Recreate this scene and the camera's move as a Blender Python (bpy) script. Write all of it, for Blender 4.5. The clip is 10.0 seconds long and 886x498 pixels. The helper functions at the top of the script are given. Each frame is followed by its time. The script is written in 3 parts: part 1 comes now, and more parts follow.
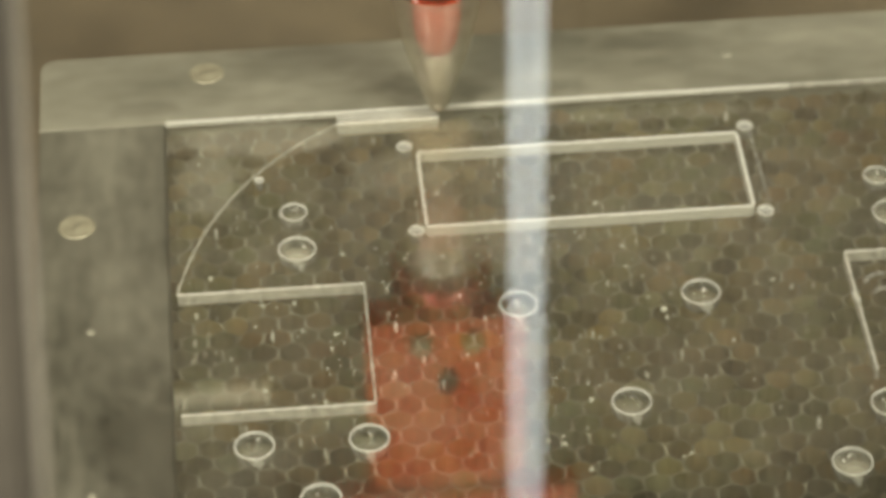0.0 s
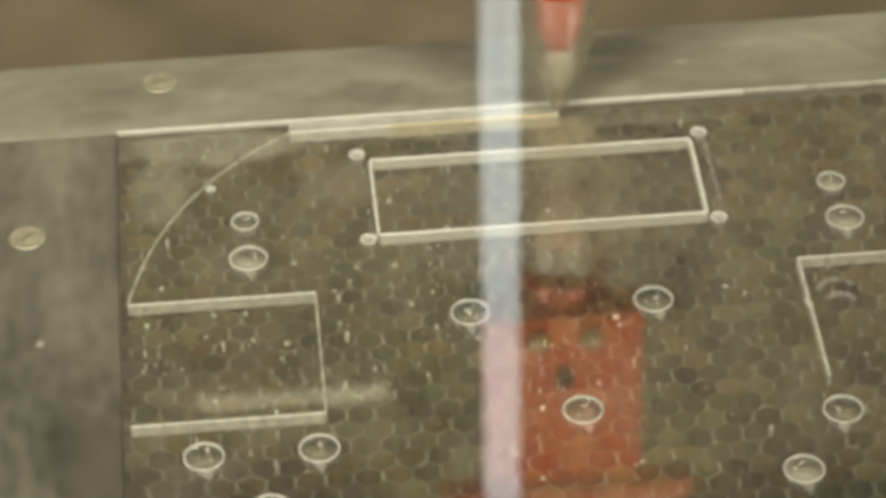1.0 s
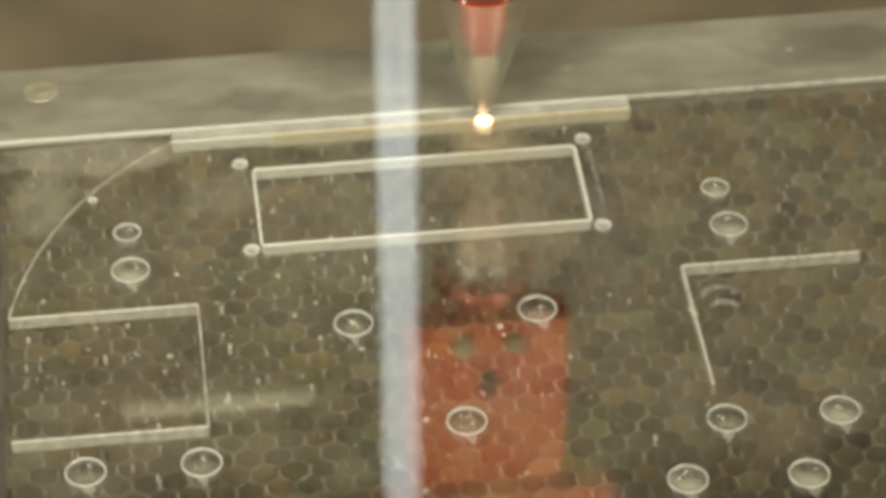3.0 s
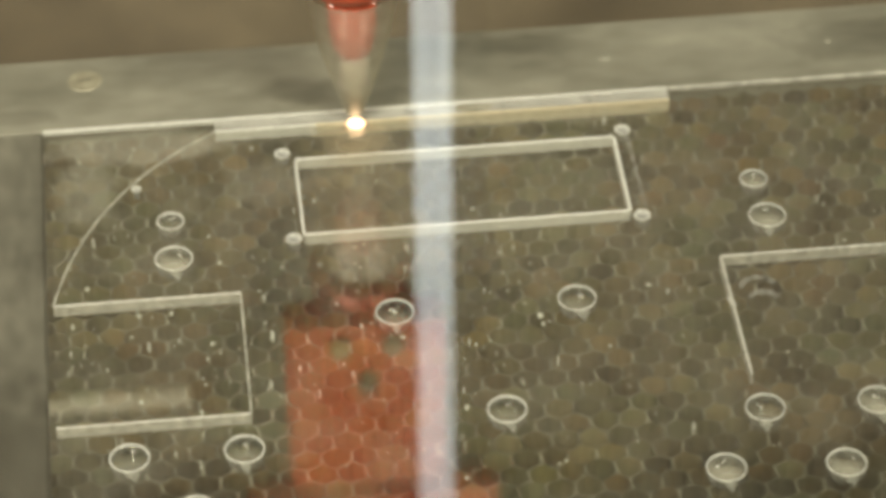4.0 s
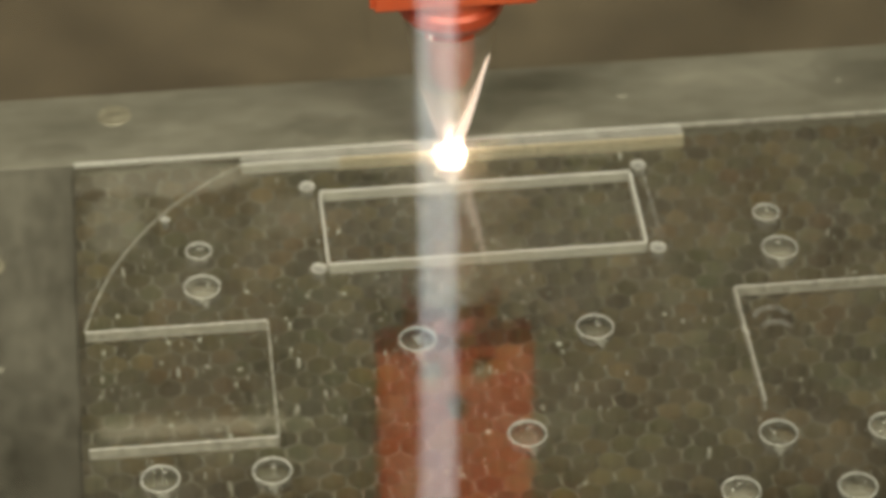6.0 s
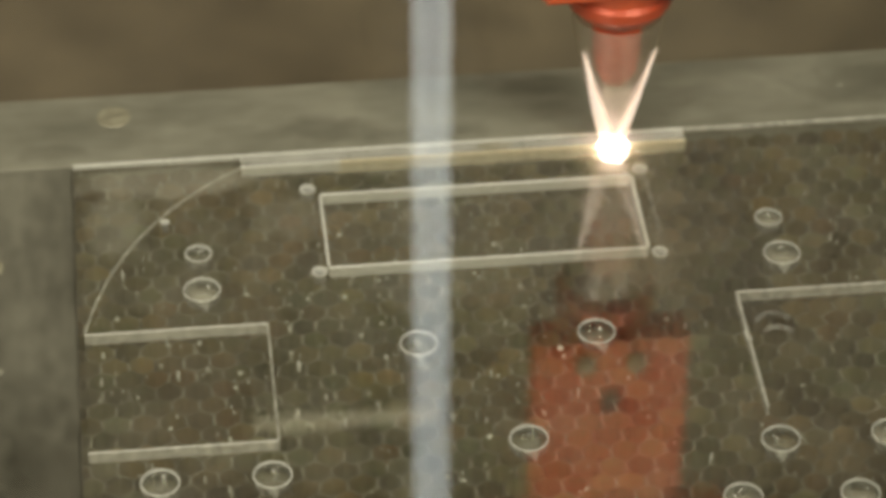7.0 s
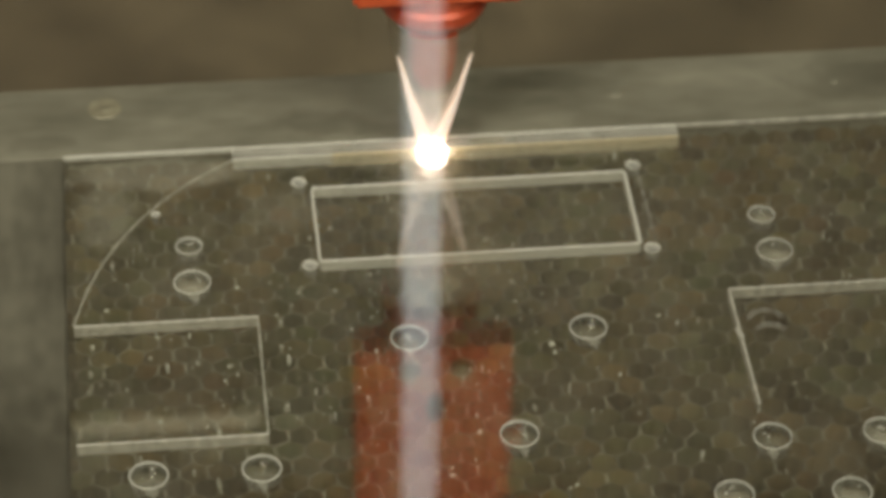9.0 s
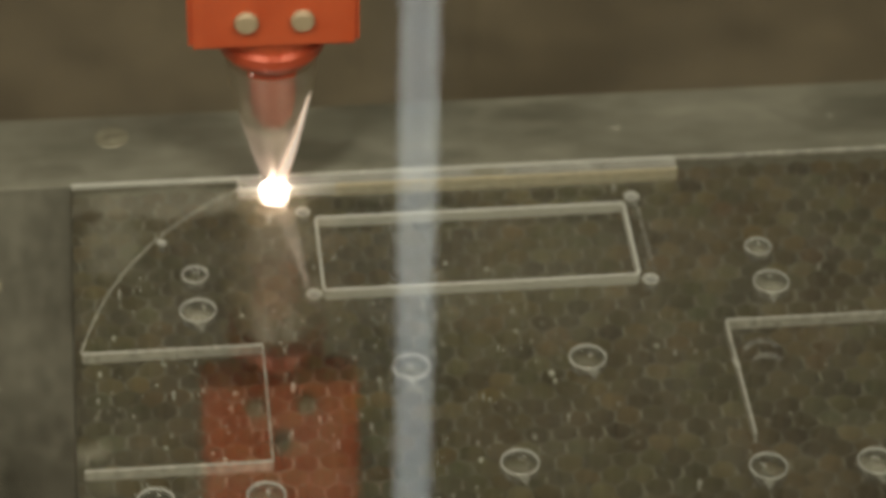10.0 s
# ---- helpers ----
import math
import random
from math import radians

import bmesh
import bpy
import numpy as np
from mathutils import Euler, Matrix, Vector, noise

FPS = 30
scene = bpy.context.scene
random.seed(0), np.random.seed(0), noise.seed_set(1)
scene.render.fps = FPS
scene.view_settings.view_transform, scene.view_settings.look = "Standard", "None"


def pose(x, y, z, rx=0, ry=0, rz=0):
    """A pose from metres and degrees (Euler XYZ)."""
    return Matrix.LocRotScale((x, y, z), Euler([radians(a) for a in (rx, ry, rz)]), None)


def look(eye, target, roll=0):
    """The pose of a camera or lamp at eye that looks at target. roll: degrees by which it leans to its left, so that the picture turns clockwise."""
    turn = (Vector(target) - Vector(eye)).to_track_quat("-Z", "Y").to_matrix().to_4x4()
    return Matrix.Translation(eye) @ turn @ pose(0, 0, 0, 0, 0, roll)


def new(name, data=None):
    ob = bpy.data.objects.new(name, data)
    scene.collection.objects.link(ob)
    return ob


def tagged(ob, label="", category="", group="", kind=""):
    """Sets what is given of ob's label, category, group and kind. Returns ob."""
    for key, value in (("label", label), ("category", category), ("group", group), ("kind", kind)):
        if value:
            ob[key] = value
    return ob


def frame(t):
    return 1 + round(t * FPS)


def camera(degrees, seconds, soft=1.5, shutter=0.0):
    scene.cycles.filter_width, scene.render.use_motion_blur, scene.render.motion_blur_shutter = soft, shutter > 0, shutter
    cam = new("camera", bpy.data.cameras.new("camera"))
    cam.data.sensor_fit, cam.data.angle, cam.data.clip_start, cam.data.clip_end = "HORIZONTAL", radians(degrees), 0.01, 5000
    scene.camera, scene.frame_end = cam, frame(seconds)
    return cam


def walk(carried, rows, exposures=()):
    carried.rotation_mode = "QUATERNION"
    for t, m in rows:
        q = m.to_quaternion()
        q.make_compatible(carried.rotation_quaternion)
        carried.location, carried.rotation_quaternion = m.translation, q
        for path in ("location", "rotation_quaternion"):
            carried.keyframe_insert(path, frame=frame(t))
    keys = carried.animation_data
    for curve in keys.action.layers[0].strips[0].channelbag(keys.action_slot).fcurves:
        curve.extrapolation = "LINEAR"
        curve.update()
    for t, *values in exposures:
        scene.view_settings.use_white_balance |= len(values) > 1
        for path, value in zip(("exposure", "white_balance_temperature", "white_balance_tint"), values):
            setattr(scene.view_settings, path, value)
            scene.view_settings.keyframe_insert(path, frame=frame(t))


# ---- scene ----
cam = camera(15.59, 10.0, soft=4.1, shutter=0.5)
PATH = [
    (0, (-0.03811, -0.61329, 0.48643), (-0.02173, -0.38435, 0.29324), -1.06),
    (0.2, (-0.03870, -0.61360, 0.48740), (-0.02152, -0.38454, 0.29443), -0.96),
    (0.5, (-0.03908, -0.61386, 0.48813), (-0.02209, -0.38460, 0.29538), -1.12),
    (1, (-0.02912, -0.61087, 0.48544), (-0.01175, -0.38188, 0.29241), -1.23),
    (1.2, (-0.02560, -0.60720, 0.48630), (-0.00892, -0.37899, 0.29228), -1.50),
    (1.5, (-0.02286, -0.60351, 0.48781), (-0.00541, -0.37627, 0.29273), -1.30),
    (2, (-0.01896, -0.60663, 0.48440), (0.00476, -0.37872, 0.29076), -0.73),
    (2.1, (-0.01760, -0.60660, 0.48500), (0.00656, -0.37909, 0.29096), -0.79),
    (2.2, (-0.01697, -0.60647, 0.48588), (0.00838, -0.37960, 0.29123), -0.30),
    (3.3, (-0.02671, -0.60484, 0.48853), (-0.00056, -0.37751, 0.29452), -0.20),
    (3.4, (-0.02780, -0.60570, 0.48820), (-0.00126, -0.37812, 0.29455), -0.09),
    (3.5, (-0.02833, -0.60724, 0.48790), (-0.00225, -0.37966, 0.29419), -0.20),
    (4, (-0.02562, -0.60992, 0.49227), (-0.00280, -0.38308, 0.29728), -0.54),
    (4.2, (-0.02720, -0.61210, 0.49200), (-0.00434, -0.38440, 0.29801), -0.53),
    (4.5, (-0.03448, -0.61685, 0.49146), (-0.00866, -0.38857, 0.29853), 0.10),
    (4.7, (-0.04100, -0.61990, 0.49150), (-0.01292, -0.39183, 0.29864), 0.58),
    (5, (-0.04666, -0.62345, 0.49237), (-0.01715, -0.39602, 0.29897), 0.69),
    (5.2, (-0.04480, -0.62490, 0.49560), (-0.01998, -0.39674, 0.30240), -0.31),
    (5.5, (-0.03936, -0.62664, 0.50047), (-0.01760, -0.39796, 0.30752), -0.36),
    (5.8, (-0.03680, -0.62850, 0.50040), (-0.01434, -0.39828, 0.30937), -0.23),
    (6, (-0.03473, -0.62910, 0.50030), (-0.01076, -0.39886, 0.30947), -0.16),
    (6.2, (-0.03219, -0.62669, 0.50398), (-0.00790, -0.39745, 0.31198), 0.02),
    (7.3, (-0.03880, -0.62560, 0.49740), (-0.01363, -0.39513, 0.30701), 0.27),
    (7.5, (-0.03546, -0.62474, 0.49768), (-0.01118, -0.39444, 0.30696), 0.08),
    (7.7, (-0.03630, -0.62360, 0.49690), (-0.01003, -0.39350, 0.30620), 0.67),
    (8, (-0.03788, -0.62179, 0.49560), (-0.01041, -0.39234, 0.30430), 0.73),
    (8.2, (-0.03600, -0.62070, 0.49610), (-0.01013, -0.39141, 0.30438), 0.56),
    (8.5, (-0.03263, -0.61996, 0.49714), (-0.00837, -0.39041, 0.30552), 0.43),
    (9, (-0.03799, -0.62443, 0.49540), (-0.01189, -0.39427, 0.30476), 0.88),
    (9.1, (-0.03790, -0.62650, 0.49550), (-0.01226, -0.39588, 0.30535), 0.87),
    (9.5, (-0.03709, -0.63258, 0.50176), (-0.01196, -0.40180, 0.31173), 0.92),
    (9.7, (-0.03770, -0.63040, 0.51110), (-0.01179, -0.40196, 0.31837), 1.18),
    (10, (-0.04195, -0.63082, 0.50689), (-0.01480, -0.40012, 0.31705), 1.37),
]
walk(cam, [(t, look(eye, target, roll)) for t, eye, target, roll in PATH], exposures=[(0, 0.48), (3.5, 0.52), (4.0, 0.52), (4.5, 0.27), (5.5, 0.20), (6.0, -0.04), (7.5, -0.06), (8.0, -0.04), (8.5, -0.31), (9.0, -0.33), (9.6, -0.55), (10, -0.57)])
cam.data.dof.use_dof, cam.data.dof.focus_distance, cam.data.dof.aperture_fstop = True, 0.72, 24

# ---- world and lamps ----
world = bpy.data.worlds.new("world")
scene.world = world
world.use_nodes = True
world.node_tree.nodes["Background"].inputs[0].default_value = (0.9, 0.95, 1.0, 1)
world.node_tree.nodes["Background"].inputs[1].default_value = 0.02


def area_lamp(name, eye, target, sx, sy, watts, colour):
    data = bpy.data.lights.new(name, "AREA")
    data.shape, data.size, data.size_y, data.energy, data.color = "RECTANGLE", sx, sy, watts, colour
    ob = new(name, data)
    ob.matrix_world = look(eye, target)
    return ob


# Two unseen lamps added to light the room; only the tube is visible.
area_lamp("unseen_fill_east", (0.75, -1.1, 1.42), (0.6, -0.9, 0), 0.30, 1.2, 38, (1.0, 0.925, 0.745))
area_lamp("unseen_fill_west", (-0.75, -1.1, 1.42), (-0.6, -0.9, 0), 0.30, 1.2, 40, (1.0, 0.925, 0.745))


# ---- materials ----
def material(name):
    m = bpy.data.materials.new(name)
    m.use_nodes = True
    nt = m.node_tree
    return m, nt, nt.nodes["Principled BSDF"]


def surface(name, low, high, rough=0.5, metal=0.0, scale=60.0, fine=900.0, bump=0.15, stretch=(1, 1, 1), rough_spread=0.12, per_island=0.0):
    """Two scales of noise between two colours, uneven gloss and a fine relief."""
    m, nt, b = material(name)
    n, l = nt.nodes, nt.links
    co = n.new("ShaderNodeTexCoord")
    mp = n.new("ShaderNodeMapping")
    mp.inputs["Scale"].default_value = stretch
    l.new(co.outputs["Object"], mp.inputs[0])
    big, small = n.new("ShaderNodeTexNoise"), n.new("ShaderNodeTexNoise")
    for node, s, d in ((big, scale, 5), (small, fine, 3)):
        node.inputs["Scale"].default_value, node.inputs["Detail"].default_value = s, d
        l.new(mp.outputs[0], node.inputs["Vector"])
    mix = n.new("ShaderNodeMath")
    mix.operation = "MULTIPLY_ADD"
    l.new(small.outputs[0], mix.inputs[0])
    mix.inputs[1].default_value = 0.35
    l.new(big.outputs[0], mix.inputs[2])
    value = mix.outputs[0]
    if per_island:
        geo, add = n.new("ShaderNodeNewGeometry"), n.new("ShaderNodeMath")
        add.operation = "MULTIPLY_ADD"
        l.new(geo.outputs["Random Per Island"], add.inputs[0])
        add.inputs[1].default_value = per_island
        l.new(value, add.inputs[2])
        value = add.outputs[0]
    ramp = n.new("ShaderNodeValToRGB")
    ramp.color_ramp.elements[0].position, ramp.color_ramp.elements[1].position = 0.45, 0.95
    ramp.color_ramp.elements[0].color, ramp.color_ramp.elements[1].color = (*low, 1), (*high, 1)
    l.new(value, ramp.inputs[0])
    l.new(ramp.outputs[0], b.inputs["Base Color"])
    rr = n.new("ShaderNodeMapRange")
    rr.inputs["To Min"].default_value, rr.inputs["To Max"].default_value = max(rough - rough_spread, 0.02), min(rough + rough_spread, 1)
    l.new(big.outputs[0], rr.inputs["Value"])
    l.new(rr.outputs[0], b.inputs["Roughness"])
    b.inputs["Metallic"].default_value = metal
    if bump:
        bp = n.new("ShaderNodeBump")
        bp.inputs["Strength"].default_value, bp.inputs["Distance"].default_value = bump, 0.0004
        l.new(small.outputs[0], bp.inputs["Height"])
        l.new(bp.outputs[0], b.inputs["Normal"])
    return m


def clear(name, tint, gloss, rough, grime=0.0, haze=()):
    """Clear plastic or glass: light passes straight through a thin sheet, a share is mirrored."""
    m, nt, b = material(name)
    n, l = nt.nodes, nt.links
    tr, gl, mx = n.new("ShaderNodeBsdfTransparent"), n.new("ShaderNodeBsdfGlossy"), n.new("ShaderNodeMixShader")
    tr.inputs[0].default_value = (*tint, 1)
    gl.inputs["Color"].default_value, gl.inputs["Roughness"].default_value = (1, 1, 1, 1), rough
    mx.inputs[0].default_value = gloss
    l.new(tr.outputs[0], mx.inputs[1])
    l.new(gl.outputs[0], mx.inputs[2])
    out = mx.outputs[0]
    if grime:
        df, m2, nz, mr = n.new("ShaderNodeBsdfDiffuse"), n.new("ShaderNodeMixShader"), n.new("ShaderNodeTexNoise"), n.new("ShaderNodeMapRange")
        df.inputs[0].default_value = (0.62, 0.6, 0.5, 1)
        co = n.new("ShaderNodeTexCoord")
        l.new(co.outputs["Object"], nz.inputs["Vector"])
        nz.inputs["Scale"].default_value, nz.inputs["Detail"].default_value = 70, 8
        mr.inputs["From Min"].default_value, mr.inputs["From Max"].default_value, mr.inputs["To Max"].default_value = 0.38, 0.85, grime
        l.new(nz.outputs[0], mr.inputs["Value"])
        share = mr.outputs[0]
        if haze:
            add = n.new("ShaderNodeMath")
            l.new(share, add.inputs[0])
            l.new(blotches(nt, haze, 110), add.inputs[1])
            share = add.outputs[0]
        l.new(share, m2.inputs[0])
        l.new(out, m2.inputs[1])
        l.new(df.outputs[0], m2.inputs[2])
        out = m2.outputs[0]
    l.new(out, n["Material Output"].inputs["Surface"])
    return m


def frosted(name, colour, through_share, uneven=0.35, scale=500):
    m, nt, b = material(name)
    n, l = nt.nodes, nt.links
    df, tl, m1 = n.new("ShaderNodeBsdfDiffuse"), n.new("ShaderNodeBsdfTranslucent"), n.new("ShaderNodeMixShader")
    tr, m2 = n.new("ShaderNodeBsdfTransparent"), n.new("ShaderNodeMixShader")
    nz, co, mr = n.new("ShaderNodeTexNoise"), n.new("ShaderNodeTexCoord"), n.new("ShaderNodeMapRange")
    l.new(co.outputs["Object"], nz.inputs["Vector"])
    nz.inputs["Scale"].default_value, nz.inputs["Detail"].default_value = scale, 3
    mr.inputs["From Min"].default_value, mr.inputs["From Max"].default_value = 0.3, 0.75
    mr.inputs["To Min"].default_value, mr.inputs["To Max"].default_value = max(through_share - 0.43 * uneven, 0), through_share + 0.57 * uneven
    l.new(nz.outputs[0], mr.inputs["Value"])
    df.inputs[0].default_value = tl.inputs[0].default_value = (*colour, 1)
    m1.inputs[0].default_value = 0.35
    l.new(df.outputs[0], m1.inputs[1])
    l.new(tl.outputs[0], m1.inputs[2])
    l.new(mr.outputs[0], m2.inputs[0])
    l.new(m1.outputs[0], m2.inputs[1])
    l.new(tr.outputs[0], m2.inputs[2])
    l.new(m2.outputs[0], n["Material Output"].inputs["Surface"])
    return m


def glowing(name, colour, strength):
    m, nt, b = material(name)
    b.inputs["Emission Color"].default_value, b.inputs["Emission Strength"].default_value = (*colour, 1), strength
    b.inputs["Base Color"].default_value = (*colour, 1)
    return m


ALUMINIUM = surface("worn_aluminium", (0.20, 0.195, 0.155), (0.46, 0.447, 0.372), 0.5, 0.3, 26, 170, 0.08, stretch=(0.7, 1.6, 1))


def blotches(nt, spots, scale=160, ragged=0.8):
    """Sum of soft ragged spots (x, y, half-width, half-depth, share), in mm on the thing's top."""
    n, l = nt.nodes, nt.links
    co, nz = n.new("ShaderNodeTexCoord"), n.new("ShaderNodeTexNoise")
    nz.inputs["Scale"].default_value, nz.inputs["Detail"].default_value = scale, 6
    l.new(co.outputs["Object"], nz.inputs["Vector"])
    total = None
    for x, y, hx, hy, share in spots:
        sub, scl, leng, add, mr = n.new("ShaderNodeVectorMath"), n.new("ShaderNodeVectorMath"), n.new("ShaderNodeVectorMath"), n.new("ShaderNodeMath"), n.new("ShaderNodeMapRange")
        sub.operation, scl.operation, leng.operation, add.operation = "SUBTRACT", "MULTIPLY", "LENGTH", "MULTIPLY_ADD"
        sub.inputs[1].default_value, scl.inputs[1].default_value = (x * 0.001, y * 0.001, 0), (1000 / hx, 1000 / hy, 0)
        l.new(co.outputs["Object"], sub.inputs[0])
        l.new(sub.outputs[0], scl.inputs[0])
        l.new(scl.outputs[0], leng.inputs[0])
        l.new(nz.outputs[0], add.inputs[0])
        add.inputs[1].default_value = 2 * ragged
        l.new(leng.outputs["Value"], add.inputs[2])
        mr.interpolation_type = "SMOOTHSTEP"
        mr.inputs["From Min"].default_value, mr.inputs["From Max"].default_value = 0.5 + ragged, 1.2 + ragged
        mr.inputs["To Min"].default_value, mr.inputs["To Max"].default_value = share, 0
        l.new(add.outputs[0], mr.inputs["Value"])
        if total is None:
            total = mr.outputs[0]
        else:
            both = n.new("ShaderNodeMath")
            l.new(total, both.inputs[0])
            l.new(mr.outputs[0], both.inputs[1])
            both.use_clamp = True
            total = both.outputs[0]
    return total


def stain_or_shade(m, colour, spots):
    """Ragged patches of dirt, or of painted shade, with places of their own."""
    nt = m.node_tree
    n, l = nt.nodes, nt.links
    b, mix = n["Principled BSDF"], n.new("ShaderNodeMix")
    mix.data_type = "RGBA"
    l.new(blotches(nt, spots), mix.inputs[0])
    l.new(b.inputs["Base Color"].links[0].from_socket, mix.inputs[6])
    mix.inputs[7].default_value = (*colour, 1)
    l.new(mix.outputs[2], b.inputs["Base Color"])


# Stains; the spot at 150, 33 darkens the bar's far east end.
stain_or_shade(ALUMINIUM, (0.085, 0.08, 0.06), [(3, 27, 11, 6, 0.38), (28, 24, 16, 4, 0.25), (150, 33, 28, 9, 0.38), (-66, 24, 9, 4, 0.3), (62, 40, 16, 4, 0.25)])
# Darker copy of the aluminium: weaker light on the left bar, painted in.
SHADED = surface("shaded_aluminium", (0.045, 0.044, 0.034), (0.31, 0.30, 0.245), 0.5, 0.3, 20, 170, 0.08, stretch=(1.6, 0.7, 1))
# Painted darkening towards the front-left, where the view dims.
stain_or_shade(SHADED, (0.07, 0.066, 0.052), [(-64, -112, 14, 48, 0.65)])
SCREW = surface("screw_metal", (0.28, 0.26, 0.19), (0.50, 0.47, 0.36), 0.42, 0.3, 330, 1500, 0.2)
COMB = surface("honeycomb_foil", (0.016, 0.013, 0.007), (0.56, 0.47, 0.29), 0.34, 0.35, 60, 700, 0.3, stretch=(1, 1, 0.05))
# Paler copy of the foil; its patchy brightness paints glints on the rims.
COMBGLINT = surface("honeycomb_foil_glint", (0.07, 0.064, 0.042), (0.95, 0.93, 0.83), 0.22, 0.3, 190, 900, 0.2)
COMBGLINT.node_tree.nodes["Color Ramp"].color_ramp.elements[0].position = 0.46


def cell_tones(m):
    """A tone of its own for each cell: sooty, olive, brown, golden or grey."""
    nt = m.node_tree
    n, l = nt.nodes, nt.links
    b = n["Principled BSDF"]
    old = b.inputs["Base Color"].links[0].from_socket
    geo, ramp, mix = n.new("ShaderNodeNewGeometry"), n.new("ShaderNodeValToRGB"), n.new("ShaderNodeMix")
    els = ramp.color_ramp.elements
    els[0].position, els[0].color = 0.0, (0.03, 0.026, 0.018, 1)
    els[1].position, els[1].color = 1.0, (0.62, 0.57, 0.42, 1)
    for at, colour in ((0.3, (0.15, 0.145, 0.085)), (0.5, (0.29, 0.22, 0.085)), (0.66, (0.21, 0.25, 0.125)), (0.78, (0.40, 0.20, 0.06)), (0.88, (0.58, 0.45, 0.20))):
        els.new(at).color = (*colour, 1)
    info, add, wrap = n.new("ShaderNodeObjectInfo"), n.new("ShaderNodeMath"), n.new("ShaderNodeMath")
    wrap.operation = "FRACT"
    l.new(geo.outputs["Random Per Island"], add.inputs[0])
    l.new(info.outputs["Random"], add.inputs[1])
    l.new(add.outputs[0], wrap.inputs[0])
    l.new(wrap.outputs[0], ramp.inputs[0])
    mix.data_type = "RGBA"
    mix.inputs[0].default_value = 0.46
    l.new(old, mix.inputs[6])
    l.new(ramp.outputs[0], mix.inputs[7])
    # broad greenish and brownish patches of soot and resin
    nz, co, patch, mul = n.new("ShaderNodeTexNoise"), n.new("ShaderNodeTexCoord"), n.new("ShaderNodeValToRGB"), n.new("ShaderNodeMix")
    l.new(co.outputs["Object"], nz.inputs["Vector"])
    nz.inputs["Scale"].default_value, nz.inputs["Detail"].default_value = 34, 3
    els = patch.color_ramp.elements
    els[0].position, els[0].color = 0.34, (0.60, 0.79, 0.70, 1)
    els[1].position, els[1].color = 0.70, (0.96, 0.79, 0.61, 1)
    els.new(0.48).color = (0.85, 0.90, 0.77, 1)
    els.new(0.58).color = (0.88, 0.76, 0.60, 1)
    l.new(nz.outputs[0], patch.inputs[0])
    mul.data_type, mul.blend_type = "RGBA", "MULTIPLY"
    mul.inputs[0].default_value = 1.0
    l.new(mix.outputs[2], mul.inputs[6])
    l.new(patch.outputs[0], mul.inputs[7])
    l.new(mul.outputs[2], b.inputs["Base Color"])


cell_tones(COMB)
# Shade painted into the foil along the dim front, with one patch behind.
stain_or_shade(COMB, (0.035, 0.03, 0.022), [(-44, -120, 42, 30, 0.72), (118, -128, 46, 22, 0.45), (50, -132, 50, 16, 0.4), (-30, -66, 26, 14, 0.3)])
TRAY = surface("sooty_tray", (0.14, 0.115, 0.08), (0.24, 0.195, 0.13), 0.6, 0.2, 35, 400, 0.3)
# First spot is painted haze that brightens the middle; the others are hazy patches.
ACRYLIC = clear("clear_acrylic", (0.95, 0.96, 0.92), 0.25, 0.07, 0.11, haze=[(30, -22, 75, 30, 0.05), (-36, 9, 26, 7, 0.22), (-50, -6, 9, 12, 0.14), (40, 9, 60, 3, 0.10), (-8, -8, 12, 8, 0.07)])
UNDERSIDE = clear("acrylic_underside", (0.97, 0.98, 0.95), 0.02, 0.2)
LID = clear("lid_glass", (0.96, 0.97, 0.96), 0.07, 0.0)
CUT = frosted("frosted_cut", (0.97, 0.965, 0.93), 0.05, 0.35, 700)
TOASTED = frosted("toasted_cut", (0.93, 0.84, 0.64), 0.08)
CLOUDED = frosted("clouded_strip", (0.95, 0.94, 0.88), 0.66, 0.3, 60)
SCORCH = frosted("scorched_film", (0.45, 0.36, 0.12), 0.75, 0.4, 300)
GREYCUT = frosted("greyish_cut", (0.90, 0.885, 0.83), 0.30, 0.5, 420)
DIMEDGE = frosted("dim_edge", (0.85, 0.84, 0.76), 0.52, 0.5, 200)
# Near-white specks that paint glints on the foil and the discs.
GLINT = surface("glint_white", (0.82, 0.80, 0.72), (1.0, 1.0, 0.98), 0.2, 0, 300, 900, 0)
PLUG = frosted("frosted_plug", (0.92, 0.92, 0.88), 0.5, 0.5, 420)
WALL = frosted("clear_hole_wall", (0.9, 0.9, 0.86), 0.8)
DISC = clear("cut_disc", (0.95, 0.96, 0.93), 0.12, 0.03, 0.32)
CLOUDY = clear("cloudy_disc", (0.95, 0.96, 0.93), 0.12, 0.05, 0.8)
RIM = frosted("frosted_rim", (0.96, 0.955, 0.91), 0.24, 0.6, 260)
RED = surface("red_anodised", (0.70, 0.105, 0.03), (0.84, 0.155, 0.05), 0.42, 0.15, 80, 1200, 0.06)
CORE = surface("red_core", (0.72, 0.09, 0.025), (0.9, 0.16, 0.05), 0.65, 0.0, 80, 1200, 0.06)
MATT = surface("matt_grey", (0.46, 0.44, 0.36), (0.66, 0.64, 0.54), 0.75, 0.0, 150, 1200, 0.1)
DEEPRED = surface("deep_red", (0.50, 0.065, 0.02), (0.66, 0.10, 0.035), 0.36, 0.15, 80, 1200, 0.06)
DULLRED = surface("dull_red", (0.40, 0.10, 0.05), (0.55, 0.14, 0.07), 0.5, 0.1, 120, 900, 0.1)


